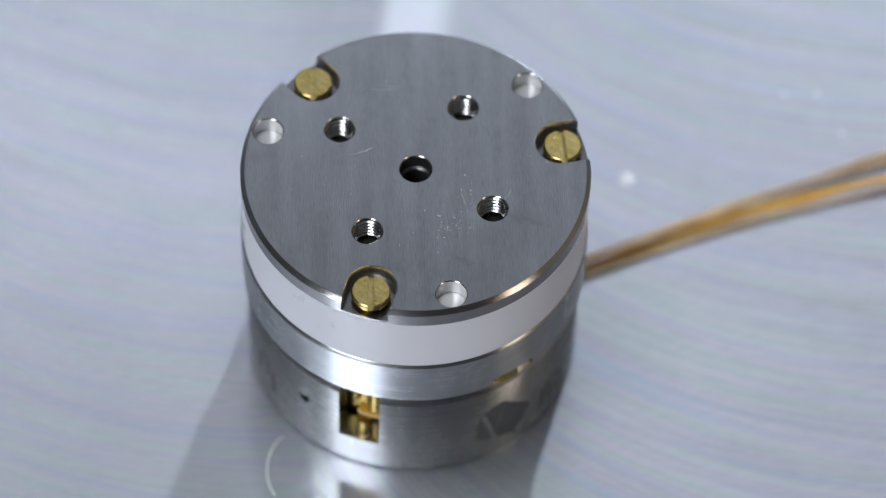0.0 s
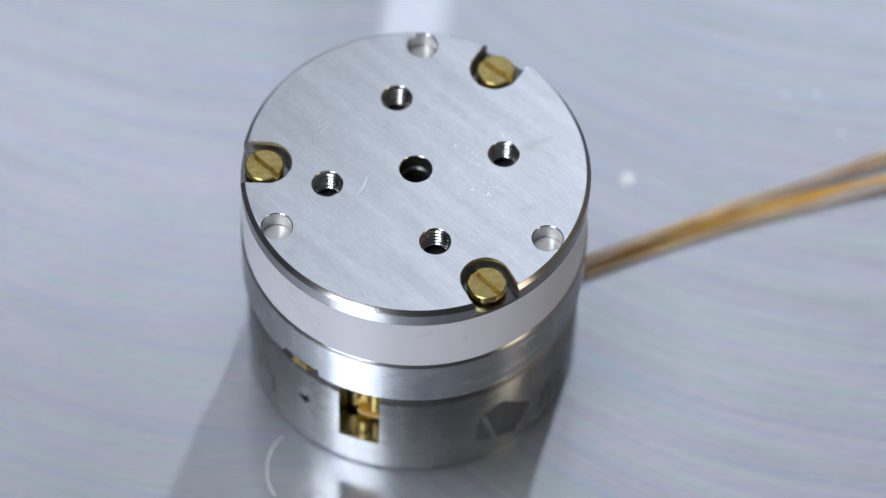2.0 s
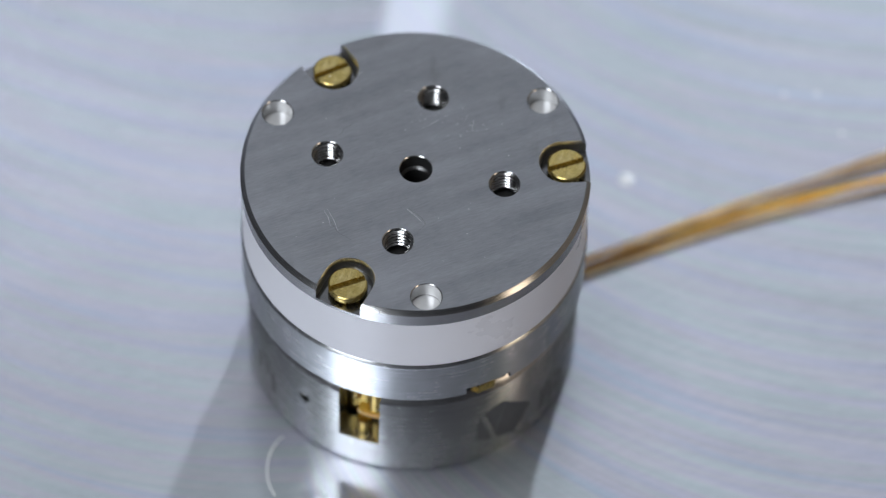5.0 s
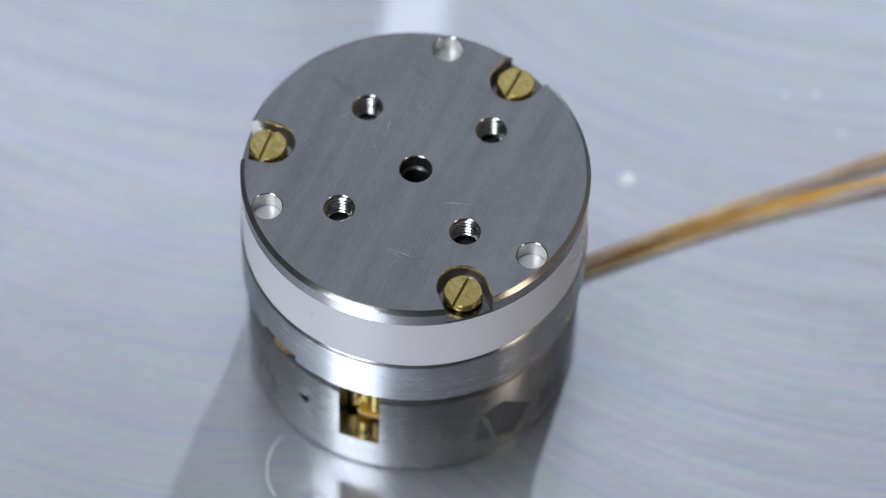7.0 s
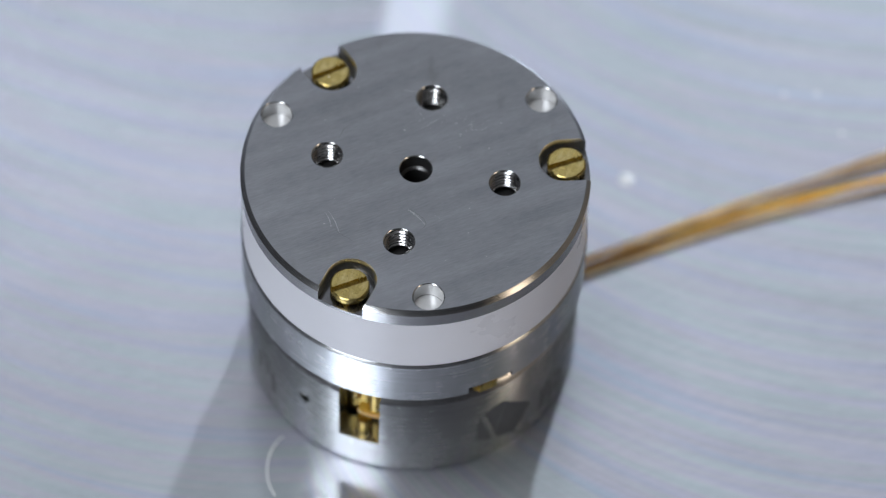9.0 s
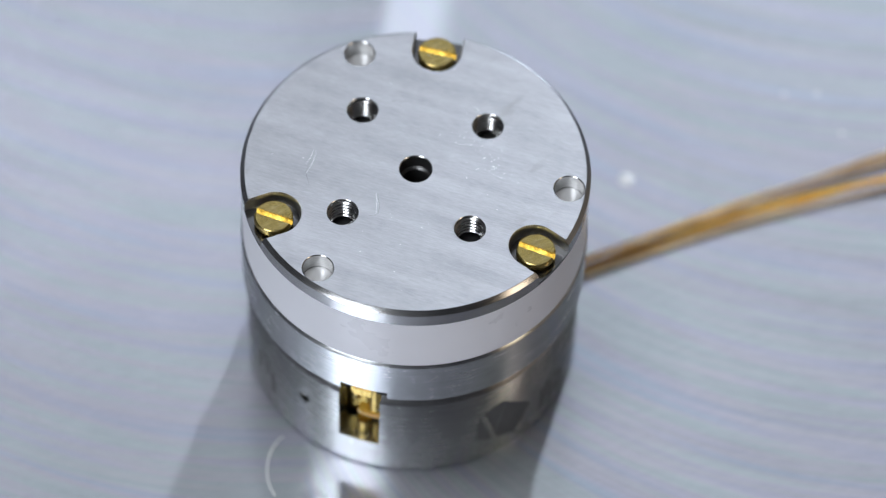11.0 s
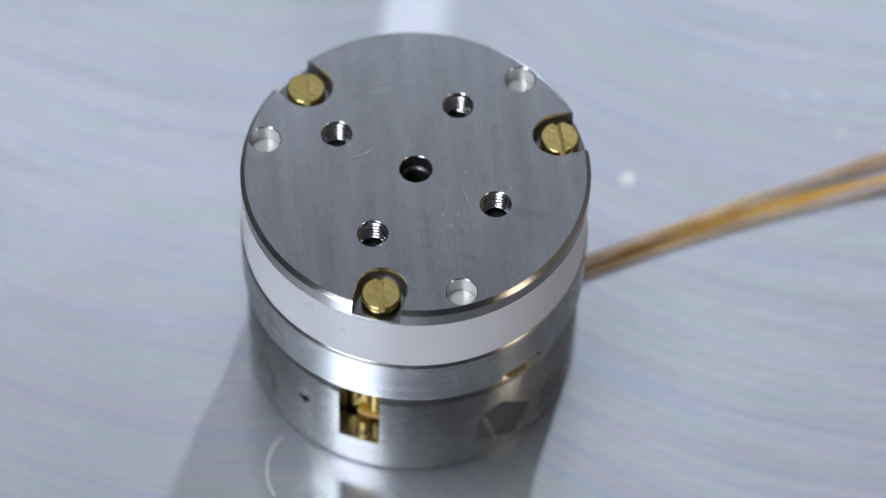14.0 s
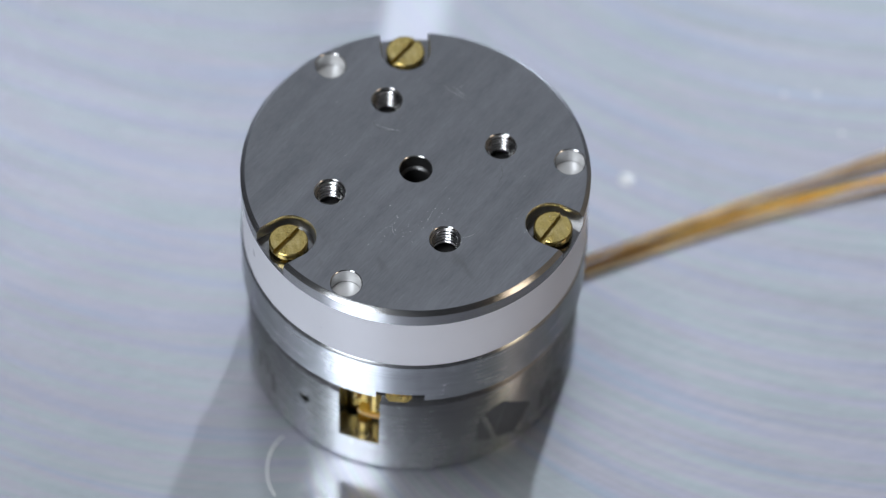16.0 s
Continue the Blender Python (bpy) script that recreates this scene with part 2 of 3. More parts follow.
def lathe(profile, segs=180, closed=True):
    """A ring: the closed profile [(radius, height)] swept round the axis."""
    bm = bmesh.new()
    rows = []
    for i in range(segs):
        a = 2 * math.pi * i / segs
        rows.append([bm.verts.new((r * math.cos(a), r * math.sin(a), z)) for r, z in profile])
    n = len(profile)
    for i in range(segs):
        p, q = rows[i], rows[(i + 1) % segs]
        for j in range(n if closed else n - 1):
            k = (j + 1) % n
            if profile[j][0] == 0 and profile[k][0] == 0:
                continue
            vs = [p[j], q[j], q[k], p[k]]
            if profile[j][0] == 0:
                vs = [p[j], q[k], p[k]]
            elif profile[k][0] == 0:
                vs = [p[j], q[j], p[k]]
            bm.faces.new(vs)
    return bm


def box(bm, x0, x1, y0, y1, z0, z1, m=None):
    made = bmesh.ops.create_cube(bm, size=1.0)["verts"]
    bmesh.ops.scale(bm, vec=(x1 - x0, y1 - y0, z1 - z0), verts=made)
    bmesh.ops.translate(bm, vec=((x0 + x1) / 2, (y0 + y1) / 2, (z0 + z1) / 2), verts=made)
    if m is not None:
        bmesh.ops.transform(bm, matrix=m, verts=made)
    return made


def tube(points, radius, sides=10, ends=True):
    bm = bmesh.new()
    pts = [Vector(p) for p in points]
    rows = []
    for i, p in enumerate(pts):
        d = (pts[min(i + 1, len(pts) - 1)] - pts[max(i - 1, 0)]).normalized()
        u = d.cross(Vector((0, 0, 1))).normalized()
        v = u.cross(d)
        rows.append([bm.verts.new(p + radius * (math.cos(a) * u + math.sin(a) * v))
                     for a in (2 * math.pi * k / sides for k in range(sides))])
    for a, b in zip(rows, rows[1:]):
        for k in range(sides):
            bm.faces.new((a[k], a[(k + 1) % sides], b[(k + 1) % sides], b[k]))
    if ends:
        bm.faces.new(rows[0])
        bm.faces.new(rows[-1])
    return bm


def carve(ob, cutters):
    """Cuts the cutters' meshes out of ob for good."""
    tools = []
    bpy.context.view_layer.update()
    for bm in cutters:
        tool = new("cutter", mesh_from("cutter", bm, [], False))
        tool.matrix_world = ob.matrix_world
        mod = ob.modifiers.new("cut", "BOOLEAN")
        mod.object, mod.operation, mod.solver = tool, "DIFFERENCE", "EXACT"
        tools.append(tool)
    bpy.context.view_layer.update()
    made = bpy.data.meshes.new_from_object(ob.evaluated_get(bpy.context.evaluated_depsgraph_get()))
    ob.modifiers.clear()
    ob.data = made
    for tool in tools:
        bpy.data.objects.remove(tool, do_unlink=True)
    ob.data.polygons.foreach_set("use_smooth", [True] * len(ob.data.polygons))
    ob.data.set_sharp_from_angle(angle=radians(30))


# ---------------------------------------------------------------- the room and the table
def slab(name, x0, x1, y0, y1, z0, z1, mat, label, category):
    bm = bmesh.new()
    box(bm, x0, x1, y0, y1, z0, z1)
    ob = new(name, mesh_from(name, bm, mat, False))
    return tagged(ob, label, category, kind="structure")


slab("floor", -2100, 2100, -2100, 2100, -960, -900, CONCRETE, "plain grey concrete workshop floor", "floor")
slab("ceiling", -2100, 2100, -2100, 2100, 2400, 2460, CEILING, "plain white plaster ceiling", "ceiling")
slab("wall_north", -2100, 2100, 2000, 2100, -900, 2400, PLASTER, "plain grey plaster wall", "wall")
slab("wall_south", -2100, 2100, -2100, -2000, -900, 2400, PLASTER, "plain grey plaster wall", "wall")
slab("wall_west", -2100, -2000, -2000, 2000, -900, 2400, PLASTER, "plain grey plaster wall", "wall")
slab("wall_east", 2000, 2100, -2000, 2000, -900, 2400, BEIGE, "plain beige plaster wall", "wall")

table = bmesh.new()
box(table, -420, 420, -300, 300, -25, 0)
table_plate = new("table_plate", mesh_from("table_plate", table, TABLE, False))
tagged(table_plate, "face-milled bright aluminium table plate with curved cutter marks", "table", kind="structure")
bench = bmesh.new()
box(bench, -430, 430, -310, 310, -900, -25.5)
tagged(new("bench", mesh_from("bench", bench, CONCRETE, False)), "plain grey bench under the metal plate", "bench", kind="structure")


# ---------------------------------------------------------------- the rotary stage
stage = new("rotary_stage")
tagged(stage, "small cylindrical steel rotary stage with white ceramic ring and brass screws", "motor")

R_TOP, R_OUT, PLATE = 17.05, 17.5, 2.0
SCREWS, PINS, THREADS = (45.2, 165.2, 285.2), (-44.9, 75.1, 195.1), (0, 90, 180, 270)


def circle(cx, cy, r, n, z):
    return [(cx + r * math.cos(2 * math.pi * i / n), cy + r * math.sin(2 * math.pi * i / n), z) for i in range(n)]


def plate_outline(rim, half, z, ridge=0.0, lip=None):
    """The plate's edge with three round-ended slots that open to the rim; ridge: depth of the cutter's scallops on the slot's lip."""
    pts = []
    for a in SCREWS:
        c, s = math.cos(radians(a)), math.sin(radians(a))
        reach = math.sqrt(rim * rim - half * half)
        drop = 0.0 if lip is None else lip - z
        put = lambda u, v: (u * c - v * s, u * s + v * c, z + drop * max(0.0, min(1.0, (reach - u) / 0.5)))
        for i in range(16):
            pts.append(put(reach + (14.9 - reach) * i / 16, -half - ridge * (i % 2)))
        for i in range(61):
            t = -math.pi / 2 - math.pi * i / 60
            h = half + ridge * (i % 2)
            pts.append(put(14.9 + h * math.cos(t), h * math.sin(t)))
        for i in range(1, 17):
            pts.append(put(14.9 + (reach - 14.9) * i / 16, half + ridge * (i % 2) * (i < 16)))
        a0 = a + math.degrees(math.asin(half / rim))
        a1 = a + 120 - math.degrees(math.asin(half / rim))
        for i in range(1, 70):
            t = radians(a0 + (a1 - a0) * i / 70)
            pts.append((rim * math.cos(t), rim * math.sin(t), z))
    return pts


def loop_of(bm, pts):
    vs = [bm.verts.new(p) for p in pts]
    return vs, [bm.edges.new((vs[i], vs[(i + 1) % len(vs)])) for i in range(len(vs))]


def bridge(bm, a, b, index=0):
    n = len(a)
    for i in range(n):
        f = bm.faces.new((a[i], a[(i + 1) % n], b[(i + 1) % n], b[i]))
        f.material_index = index


def top_plate_mesh():
    bm = bmesh.new()
    levels = [(R_TOP, 2.52, 0.0, 0.07), (R_TOP + 0.05, 2.42, -0.07, 0.05, -0.30), (R_OUT, 2.42, -0.45, 0.0, -0.48), (R_OUT, 2.42, -PLATE)]
    loops = [loop_of(bm, plate_outline(*lv)) for lv in levels]
    for (a, _), (b, _) in zip(loops, loops[1:]):
        bridge(bm, a, b, 1)
    # the milled walls of the slots are brighter than the turned rim
    bm.faces.ensure_lookup_table()
    for k, f in enumerate(bm.faces):
        if k % 162 < 92:
            f.material_index = 3
    top_edges, bottom_edges = list(loops[0][1]), list(loops[-1][1])
    wells = [(15.45, a, 1.52) for a in PINS] + [(9.0, a, 1.52) for a in THREADS] + [(0, 0, 1.6)]
    for rad, a, r in wells:
        cx, cy = rad * math.cos(radians(a)), rad * math.sin(radians(a))
        l0 = loop_of(bm, circle(cx, cy, r + 0.08, 48, 0.0))
        l1 = loop_of(bm, circle(cx, cy, r, 48, -0.08))
        l2 = loop_of(bm, circle(cx, cy, r, 48, -PLATE))
        bridge(bm, l0[0], l1[0], 1)
        bridge(bm, l1[0], l2[0], 1 if rad else 2)
        top_edges += l0[1]
        bottom_edges += l2[1]
    for edges in (top_edges, bottom_edges):
        made = bmesh.ops.triangle_fill(bm, edges=edges, use_beauty=True)["geom"]
        for f in made:
            if isinstance(f, bmesh.types.BMFace):
                f.material_index = 0
    return bm


def slot_floor_mesh():
    bm = bmesh.new()
    flat = [(14.9 + 2.43 * math.cos(t), 2.43 * math.sin(t)) for t in (math.pi * (0.5 + i / 16) for i in range(17))]
    mouth = math.asin(2.43 / (R_OUT - 0.02))
    flat += [((R_OUT - 0.02) * math.cos(t), (R_OUT - 0.02) * math.sin(t)) for t in (-mouth + mouth * i / 6 for i in range(13))]
    rows = [[bm.verts.new((u, v, z)) for u, v in flat] for z in (-1.62, -PLATE + 0.002)]
    bridge(bm, rows[0], rows[1])
    for row in rows:
        bm.faces.new(row)
    return bm


rotor = part("top_plate", top_plate_mesh(), [STEEL, STEEL_SIDE, RECESS_BLACK, MILLED], stage, "brushed steel plate with threaded holes and slots", pose(0, 0, TOP * MM))

# everything below turns with the top plate
slot_floor = mesh_from("slot_floor", slot_floor_mesh(), SLOT_FLOOR)
for a in SCREWS:
    ob = new("slot_floor", slot_floor)
    ob.parent = rotor
    ob.matrix_basis = pose(0, 0, 0, 0, 0, a)
part("ceramic_ring", lathe([(12.2, -PLATE - 0.01), (17.30, -PLATE - 0.01), (17.44, -PLATE - 0.15), (17.44, -9.15), (17.30, -9.3), (12.2, -9.3)]),
     CERAMIC, rotor, "smooth white ceramic ring")
rotor_ring = part("rotor_ring", lathe([(15.2, -9.32), (17.36, -9.32), (17.44, -9.40), (17.58, -9.62), (17.58, -15.3), (17.38, -15.5), (15.2, -15.5)], 240),
                  ALUMINIUM, rotor, "turned aluminium ring with small notches")
cuts = []
for a in (216.8, 336.8, 96.8):
    bm = bmesh.new()
    box(bm, 14.0, 18.5, -2.45, 2.45, -16.2, -14.35, pose(0, 0, 0, 0, 0, a))
    cuts.append(bm)
carve(rotor_ring, cuts)


def thread_mesh():
    """An internal metric thread, 0.5 mm pitch, that ends in a dark bottom."""
    bm = bmesh.new()
    n, pitch, turns = 40, 0.5, 5
    rows = []
    for k in range(turns * 4 + 1):
        r = (1.50, 1.30, 1.27, 1.46)[k % 4]
        row = []
        for i in range(n):
            z = -0.10 - pitch * k / 4 - pitch * i / n
            row.append(bm.verts.new((r * math.cos(2 * math.pi * i / n), r * math.sin(2 * math.pi * i / n), z)))
        rows.append(row)
    for a, b in zip(rows, rows[1:]):
        for i in range(n - 1):
            bm.faces.new((a[i], a[i + 1], b[i + 1], b[i]))
    for k in range(len(rows) - 5):
        bm.faces.new((rows[k][n - 1], rows[k + 4][0], rows[k + 5][0], rows[k + 1][n - 1]))
    bmesh.ops.create_circle(bm, cap_ends=True, segments=24, radius=1.6, matrix=Matrix.Translation((0, 0, -3.25)))
    for f in bm.faces:
        if len(f.verts) > 6:
            f.material_index = 1
    return bm


thread_data = mesh_from("thread", thread_mesh(), [THREAD, RECESS_BLACK])
for i, a in enumerate(THREADS):
    t = new("thread", thread_data)
    t.parent = rotor
    t.matrix_basis = pose(9 * MM * math.cos(radians(a)), 9 * MM * math.sin(radians(a)), 0, 0, 0, 40 + 90 * i)

part("bore", lathe([(1.62, -0.1), (1.62, -1.9), (1.28, -1.95), (1.28, -9.0), (0.0, -9.0), (0.0, -9.3), (2.2, -9.3), (2.2, -2.02), (1.66, -2.02)], 64),
     RECESS_BLACK, rotor, "dark stepped centre bore")
part("bore_step", lathe([(1.29, -1.93), (1.60, -1.93), (1.60, -1.72), (1.50, -1.78), (1.36, -1.84)], 64), DARK_STEEL, rotor, "dark steel step inside the bore")


def slotted_screw():
    """A slotted cheese-head screw: rounded head with a real slot, and a collar below."""
    bm = bmesh.new()
    n = 48
    head = [(1.86, -0.80), (1.95, -0.72), (1.95, -0.22), (1.90, -0.10), (1.78, -0.02)]
    rows = [[bm.verts.new((r * math.cos(2 * math.pi * i / n), r * math.sin(2 * math.pi * i / n), z)) for i in range(n)] for r, z in head]
    for a, b in zip(rows, rows[1:]):
        for i in range(n):
            bm.faces.new((a[i], a[(i + 1) % n], b[(i + 1) % n], b[i]))
    bm.faces.new(rows[-1])
    bm.faces.new(rows[0][::-1])
    return bm


def screw_data():
    tmp = new("screw_blank", mesh_from("screw", slotted_screw(), SCREW_BRASS))
    slot = bmesh.new()
    box(slot, -3, 3, -0.31, 0.31, -0.55, 1)
    carve(tmp, [slot])
    bm = bmesh.new()
    bm.from_mesh(tmp.data)
    bmesh.ops.scale(bm, vec=(1000, 1000, 1000), verts=bm.verts)
    collar = lathe([(0.0, -0.80), (1.42, -0.80), (1.52, -0.88), (1.52, -1.30), (0.0, -1.30)], 32)
    me = bpy.data.meshes.new("tmp")
    collar.to_mesh(me)
    collar.free()
    bm.from_mesh(me)
    bpy.data.objects.remove(tmp, do_unlink=True)
    return mesh_from("brass_screw", bm, SCREW_BRASS)


brass_screw = screw_data()
for a, turn in zip(SCREWS, (128.0, 122.5, 121.0)):
    s = new("brass_screw", brass_screw)
    s.parent = rotor
    s.matrix_basis = pose(15.14 * MM * math.cos(radians(a)), 15.14 * MM * math.sin(radians(a)), -0.38 * MM, 0, 0, turn)
    tagged(s, "slotted brass cheese-head screw")

# brass inserts behind the notches of the turning ring
for a in (216.8, 336.8, 96.8):
    # near-black block fills each notch in place of its shade
    back = bmesh.new()
    box(back, 13.0, 16.5, -2.44, 2.44, -16.35, -14.36)
    part("notch_shade", back, RECESS_BLACK, rotor, "near-black block for the shade behind the notch", pose(0, 0, 0, 0, 0, a))
    bm = bmesh.new()
    box(bm, 13.0, 17.30, -1.25, 0.85, -16.25, -14.95)
    box(bm, 13.0, 17.0, -1.5, 1.1, -16.3, -15.35)
    bmesh.ops.bevel(bm, geom=bm.edges[:], offset=0.12, segments=2, affect="EDGES")
    part("brass_insert", bm, BRASS, rotor, "small brass insert in the notch", pose(0, 0, 0, 0, 0, a))
part("inner_sleeve", lathe([(12.0, -15.45), (15.15, -15.45), (15.15, -9.5), (12.0, -9.5)], 96), RECESS_BLACK, rotor, "dark inner sleeve")

# fine scratches and nicks on the brushed face
def scratch(points, width, mat):
    bm = bmesh.new()
    pts = [Vector((x, y, 0.004)) for x, y in points]
    rows = []
    for i, p in enumerate(pts):
        d = (pts[min(i + 1, len(pts) - 1)] - pts[max(i - 1, 0)]).normalized()
        side = Vector((-d.y, d.x, 0)) * width * (0.35 if i in (0, len(pts) - 1) else 1.0) / 2
        rows.append((bm.verts.new(p + side), bm.verts.new(p - side)))
    for (a, b), (c, d) in zip(rows, rows[1:]):
        bm.faces.new((a, b, d, c))
    return part("scratch", bm, mat, rotor)


for points in (((-4.99, -0.03), (-5.7, -1.2), (-6.53, -2.18)), ((-6.59, 7.66), (-7.8, 6.7), (-9.1, 5.97)), ((-6.9, 7.9), (-7.6, 7.3), (-8.6, 6.9)),
               ((-5.55, -1.31), (-5.3, -0.7), (-4.98, -0.11)), ((5.24, 0.0), (5.9, -0.5), (6.46, -1.02)),
               ((5.69, -4.44), (6.4, -4.6), (7.06, -4.53)), ((9.32, 3.02), (9.45, 2.3), (9.36, 1.65)), ((6.1, -5.6), (6.3, -6.1)), ((4.6, -2.2), (4.75, -2.5))):
    scratch(points, 0.024, NICK)
for points in (((-4.9, -0.28), (-5.71, -1.7), (-6.3, -2.2), (-6.68, -2.18), (-7.32, -1.73)), ((-7.92, 7.03), (-9.12, 6.07), (-9.78, 4.59)), ((2.2, 8.3), (3.4, 8.0), (4.3, 7.2))):
    scratch(points, 0.03, DARK_STEEL)
dots = bmesh.new()
pick = random.Random(7)
for i in range(70):
    x, y = (pick.gauss(6.6, 1.6), pick.gauss(-2.2, 2.6)) if i < 45 else (pick.uniform(-11, 11), pick.uniform(-11, 11))
    if min(math.hypot(x - 9, y), math.hypot(x, y + 9), math.hypot(x, y - 9), math.hypot(x + 9, y), math.hypot(x, y)) < 1.7:
        continue
    bmesh.ops.create_circle(dots, cap_ends=True, segments=6, radius=pick.uniform(0.02, 0.055), matrix=Matrix.Translation((x, y, 0.004)))
tagged(part("nicks", dots, NICK, rotor), kind="stuff")

pin_floor = mesh_from("pin_floor", lathe([(0, -1.9), (1.5, -1.9), (1.5, -1.99), (0, -1.99)], 32), FROSTED)
for a in PINS:
    ob = new("pin_floor", pin_floor)
    ob.parent = rotor
    ob.matrix_basis = pose(15.45 * MM * math.cos(radians(a)), 15.45 * MM * math.sin(radians(a)), 0)

# the standing half
R_BASE, H_BASE = 17.1, 12.85
base = part("housing", lathe([(14.6, 0.02), (16.7, 0.02), (16.95, 0.25), (R_BASE, 0.40), (R_BASE, H_BASE - 0.95), (R_BASE - 0.06, H_BASE - 0.82), (R_BASE - 0.62, H_BASE - 0.10), (R_BASE - 0.75, H_BASE), (14.6, H_BASE)], 240),
            HOUSING, stage, "satin stainless housing with a small side window")
window = bmesh.new()
box(window, 12, 19, -2.16, 2.16, 4.5, 20, pose(0, 0, 0, 0, 0, -106.9))
pin = bmesh.new()
bmesh.ops.create_cone(pin, cap_ends=True, segments=24, radius1=0.7, radius2=0.7, depth=6,
                      matrix=pose(0, 0, 0, 0, 0, -128.3) @ Matrix.Translation((17, 0, 7.5)) @ pose(0, 0, 0, 0, 90, 0))
carve(base, [window, pin])
base.data.materials.append(STEEL_SIDE)      # the turned chamfer along the top edge is polished
for face in base.data.polygons:
    if 0.25 < face.normal.z < 0.95 and face.center.z > (H_BASE - 1.1) * MM:
        face.material_index = 1
# near-black ring closes the gap and stands in for its shade
part("gap_shade", lathe([(13.9, H_BASE + 0.01), (16.2, H_BASE + 0.01), (16.2, H_BASE + 0.95), (15.3, H_BASE + 0.95), (15.3, H_BASE + 0.3), (13.9, H_BASE + 0.3)], 120), RECESS_BLACK, base, "near-black ring for the shade in the gap")
part("core", lathe([(0.0, 1.0), (12.6, 1.0), (12.6, 13.75), (0.0, 13.75)], 96), RECESS_BLACK, stage, "dark inner core")

WIN = -106.9


def in_window(name, bm, mat, out, side, z, label=""):
    a = radians(WIN)
    ob = part(name, bm, mat, base, label)
    ob.matrix_basis = pose((out * math.cos(a) - side * math.sin(a)) * MM, (out * math.sin(a) + side * math.cos(a)) * MM, z * MM, 0, 0, WIN)
    return ob


b1 = lathe([(0, 0), (0.72, 0), (0.8, 0.1), (0.8, 4.0), (0, 4.0)], 24)
in_window("brass_post", b1, BRASS, 15.2, 1.25, 8.6)
b2 = bmesh.new()
box(b2, -0.6, 0.6, -1.3, 1.3, 0, 0.9)
bmesh.ops.bevel(b2, geom=b2.edges[:], offset=0.2, segments=2, affect="EDGES")
in_window("amber_wire_end", b2, AMBER, 15.4, 0.75, 7.4)
b3 = lathe([(0, 0), (0.75, 0), (0.85, 0.12), (0.85, 1.7), (0.7, 1.9), (0, 1.9)], 24)
in_window("brass_nut", b3, BRASS, 15.4, 0.1, 4.6)
b4 = bmesh.new()
box(b4, -0.4, 0.4, -2.1, 2.1, 0, 7.5)
in_window("brass_spring_plate", b4, BRASS, 13.4, 0, 4.6)
b5 = lathe([(0, 0), (0.5, 0), (0.55, 0.1), (0.55, 2.6), (0, 2.6)], 20)
in_window("brass_pin", b5, BRASS, 15.2, -0.9, 9.6)

ball = bmesh.new()
bmesh.ops.create_uvsphere(ball, u_segments=16, v_segments=10, radius=0.2)
a = radians(-130.0)
pin_ball = part("pin_tip", ball, THREAD, base)
pin_ball.matrix_basis = pose(16.6 * MM * math.cos(a), 16.6 * MM * math.sin(a), 6.95 * MM)


def decal(name, corners, mat, label="", lift=0.012):
    """A thin marking that follows the round wall; corners are (degrees, height)."""
    bm = bmesh.new()
    steps = 8
    (a0, z0), (a1, z1), (a2, z2), (a3, z3) = corners
    r = R_BASE + lift
    rows = []
    for i in range(steps + 1):
        u = i / steps
        row = []
        for j in range(steps + 1):
            v = j / steps
            aa = (a0 * (1 - u) + a1 * u) * (1 - v) + (a3 * (1 - u) + a2 * u) * v
            zz = (z0 * (1 - u) + z1 * u) * (1 - v) + (z3 * (1 - u) + z2 * u) * v
            row.append(bm.verts.new((r * math.cos(radians(aa)), r * math.sin(radians(aa)), zz)))
        rows.append(row)
    for i in range(steps):
        for j in range(steps):
            bm.faces.new((rows[i][j], rows[i + 1][j], rows[i + 1][j + 1], rows[i][j + 1]))
    return part(name, bm, mat, base, label)


decal("marking", [(-63.0, 8.4), (-55.7, 9.25), (-50.4, 2.11), (-57.6, 3.0)], ENGRAVED, "dark laser-marked emblem")
decal("marking", [(-55.7, 9.25), (-43.3, 5.6), (-46.6, 3.7), (-50.4, 2.11)], ENGRAVED)
decal("marking", [(-65.0, 7.9), (-64.2, 7.7), (-59.4, 3.0), (-65.6, 3.9)], ENGRAVED)
decal("marking_line", [(-55.2, 8.6), (-54.5, 8.5), (-58.6, 3.6), (-59.3, 3.9)], FAINT, "", 0.022)
for a, z0, z1 in ((-37.0, 2.2, 5.6), (-34.2, 3.2, 6.4), (-31.4, 1.8, 5.4), (-28.2, 2.6, 6.2), (-24.8, 1.6, 5.2)):
    decal("marking_bar", [(a - 1.0, z0), (a + 1.0, z0), (a + 1.0, z1), (a - 1.0, z1)], ENGRAVED)
for a, z0, z1 in ((-144.8, 3.0, 6.4), (-148.4, 4.8, 7.4), (-154.0, 4.2, 7.0)):
    decal("marking_bar", [(a - 1.3, z0), (a + 1.3, z0), (a + 1.3, z1), (a - 1.3, z1)], FAINT)

# ---------------------------------------------------------------- the wires
wires = new("wire_bundle")
tagged(wires, "loose bundle of thin amber-insulated wires from the stage", "wires")


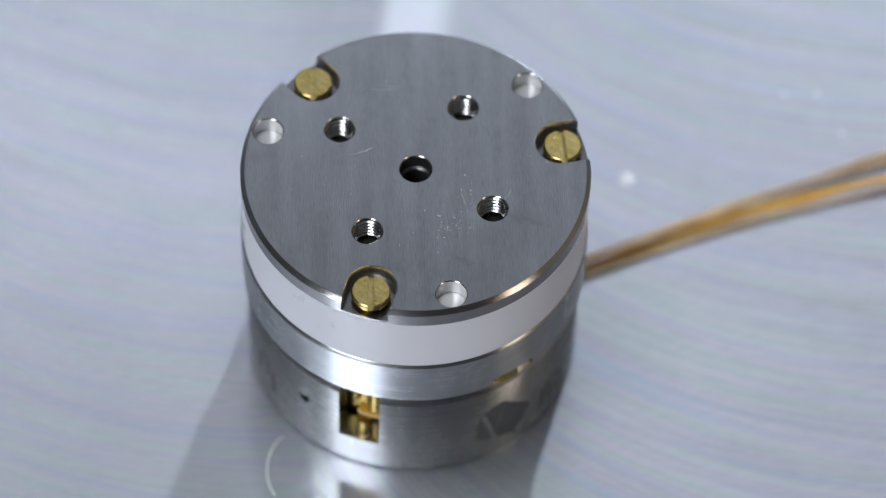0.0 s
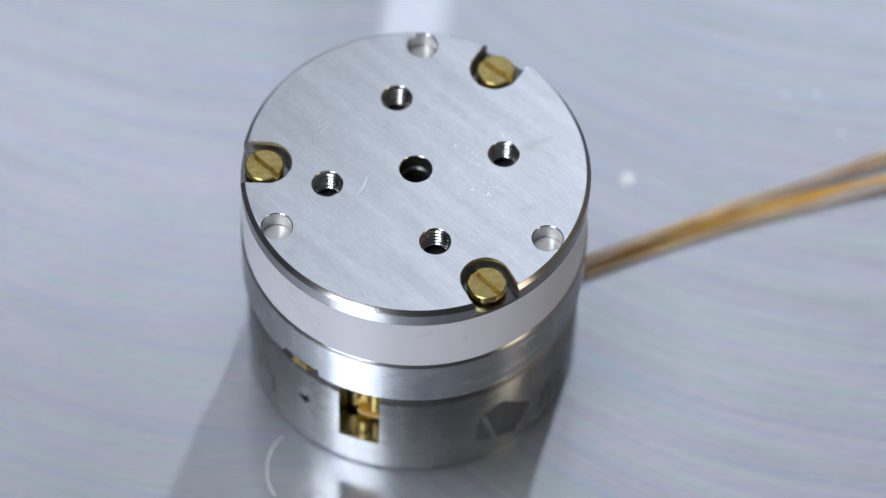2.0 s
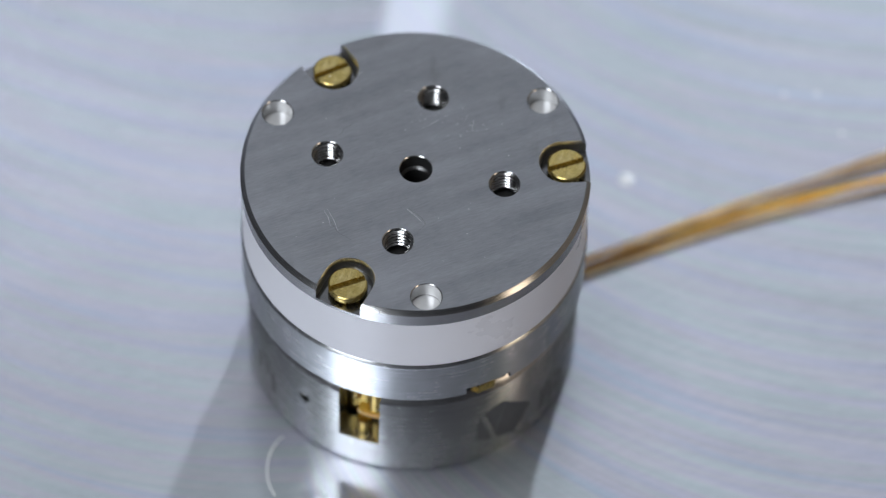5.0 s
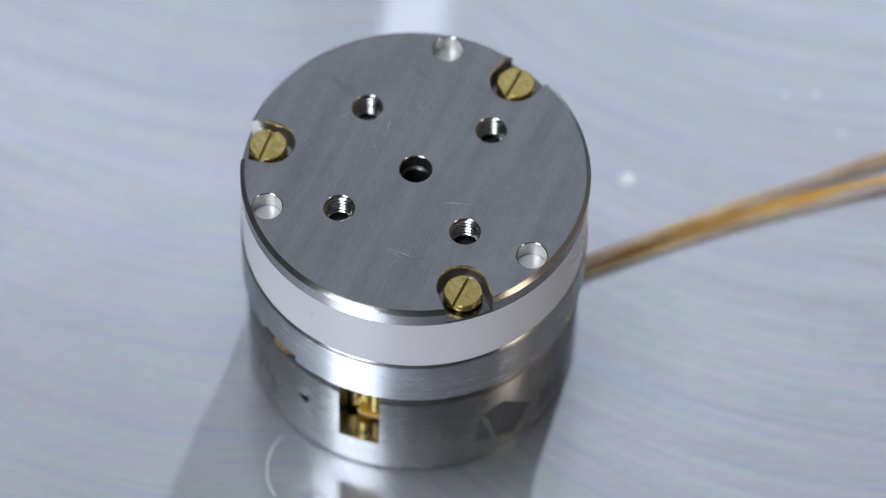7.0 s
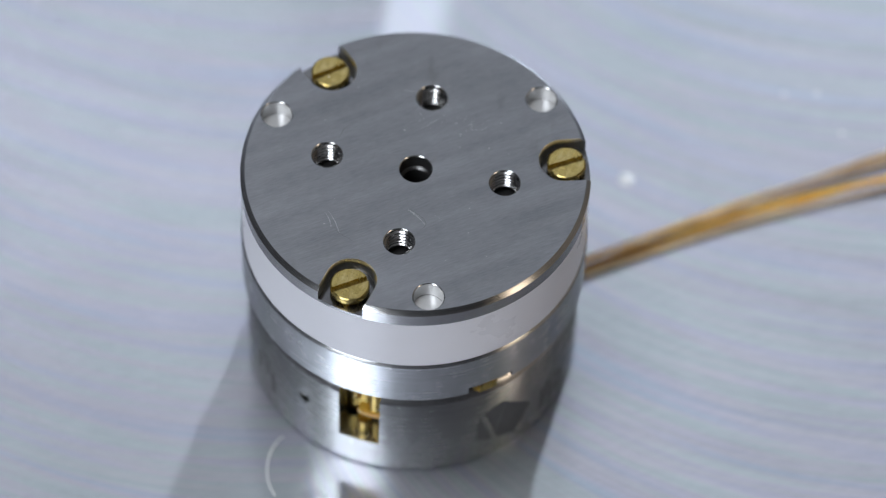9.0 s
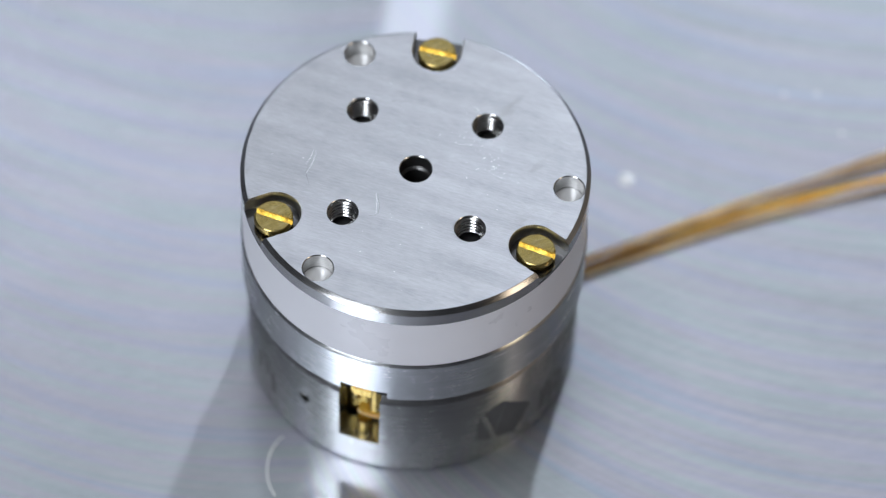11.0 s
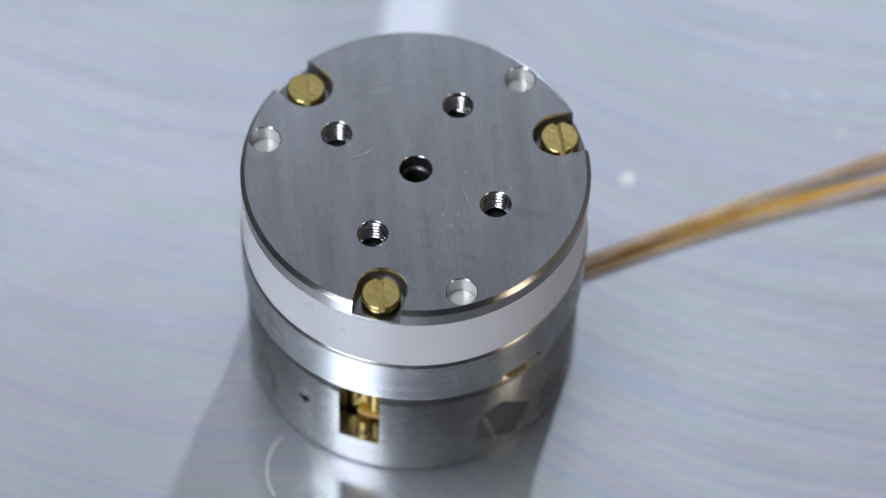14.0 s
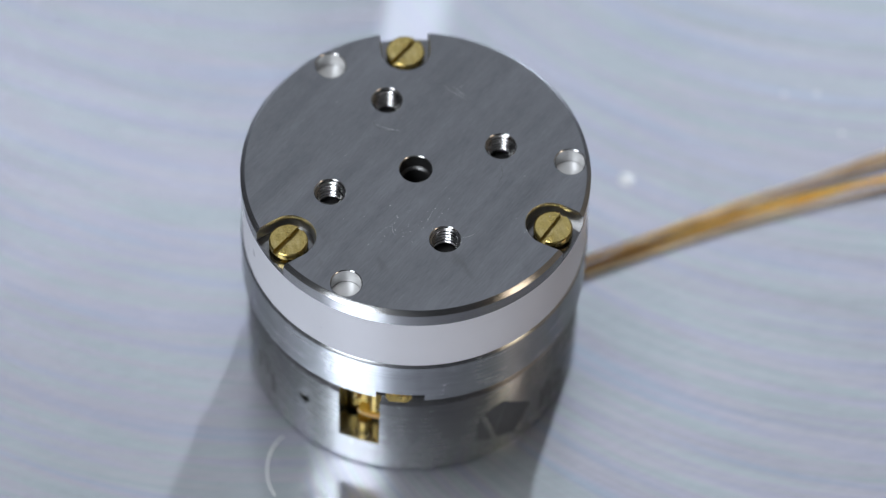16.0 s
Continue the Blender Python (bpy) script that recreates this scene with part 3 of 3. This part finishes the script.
def strand(side0, side1, z0, wave, phase, radius, mat):
    """One wire along the bundle; side: its offset across the bundle at the start and the end."""
    pts = []
    for i in range(41):
        u = i / 40
        x = 14.5 + 55 * u
        y = 8.6 + 0.50 * (x - 18.2) - 0.0023 * (x - 18.2) ** 2
        side = (side0 * (1 - u) + side1 * 1.32 * u ** 1.6) * (0.84 + 0.14 * u) + wave * math.sin(u * 7 + phase)
        z = z0 * 0.7 + 0.15 * math.sin(u * 9 + phase)
        pts.append((x - 0.38 * side, y + 0.92 * side, max(z, radius)))
    return part("wire", tube(pts, radius * 0.78, 8), mat, wires)


for args in ((1.3, -1.5, 1.4, 0.1, 0.2, 0.15, AMBER), (1.05, 3.1, 1.6, 0.1, 1.5, 0.15, PALE), (0.8, -2.0, 1.2, 0.1, 2.6, 0.16, AMBER),
             (0.5, 2.4, 0.9, 0.1, 3.9, 0.14, BROWN), (0.1, 2.2, 0.6, 0.1, 5.0, 0.15, PALE), (-0.2, 2.7, 0.9, 0.1, 0.9, 0.15, BROWN),
             (-0.5, -0.9, 0.5, 0.1, 2.2, 0.14, AMBER), (-0.8, -2.1, 0.5, 0.1, 4.4, 0.15, PALE), (0.3, -1.7, 0.6, 0.1, 3.3, 0.16, AMBER),
             (-1.1, -2.4, 0.6, 0.1, 1.9, 0.14, PALE), (1.2, 2.6, 1.3, 0.1, 4.9, 0.14, AMBER), (-0.35, -2.3, 0.7, 0.1, 0.4, 0.14, BROWN),
             (0.65, 2.0, 1.1, 0.1, 5.6, 0.15, PALE), (0.95, 2.9, 1.0, 0.1, 3.0, 0.14, BROWN)):
    strand(*args)

# ---------------------------------------------------------------- small things on the table
# shallow metal domes added to stand in for glints off the table
bm = lathe([(0, 0.002), (0.85, 0.002), (0.8, 0.016), (0.6, 0.026), (0.3, 0.032), (0, 0.034)], 28)
speck = part("glint_dome", bm, GLINT, at=pose(22.42 * MM, 20.76 * MM, 0))
tagged(speck, "tiny metal dome standing in for a bright glint on the table", "speck", "specks on the table")
for x, y in ((39.6, 33.0), (43.2, 33.2), (45.8, 27.9)):
    small = part("glint_dome", lathe([(0, 0.002), (0.22, 0.002), (0.15, 0.02), (0.08, 0.028), (0, 0.03)], 16), GLINT, at=pose(x * MM, y * MM, 0))
    tagged(small, "minute metal dome standing in for a faint glint on the table", "speck", "specks on the table")

# thin pale tube that stands in for a bright curved scratch
arc_pts = []
for i in range(17):
    u = i / 16
    arc_pts.append((-11.6 + 2.7 * math.cos(radians(118 + 112 * u)), -17.4 + 4.3 * math.sin(radians(118 + 112 * u)), 0.16))
fibre = part("fibre", tube(arc_pts, 0.08, 8), PALE_LINE)
tagged(fibre, "short curved pale line standing in for a scratch on the table", "fibre")


# ---------------------------------------------------------------- what turns
def turn_at(t):
    """Degrees of the turning half: forward to 7 s, then back."""
    if t <= 7.0:
        return min(-30.2 + 22.15 * t, 124.45)
    return 124.45 - 21.54 * (t - 7.0)


def motions():
    times = [0.5 * i for i in range(14)] + [6.9, 7.0, 7.1] + [7.5 + 0.5 * i for i in range(18)]
    walk(rotor, [(t, pose(0, 0, TOP * MM, 0, 0, turn_at(t))) for t in times])


motions()
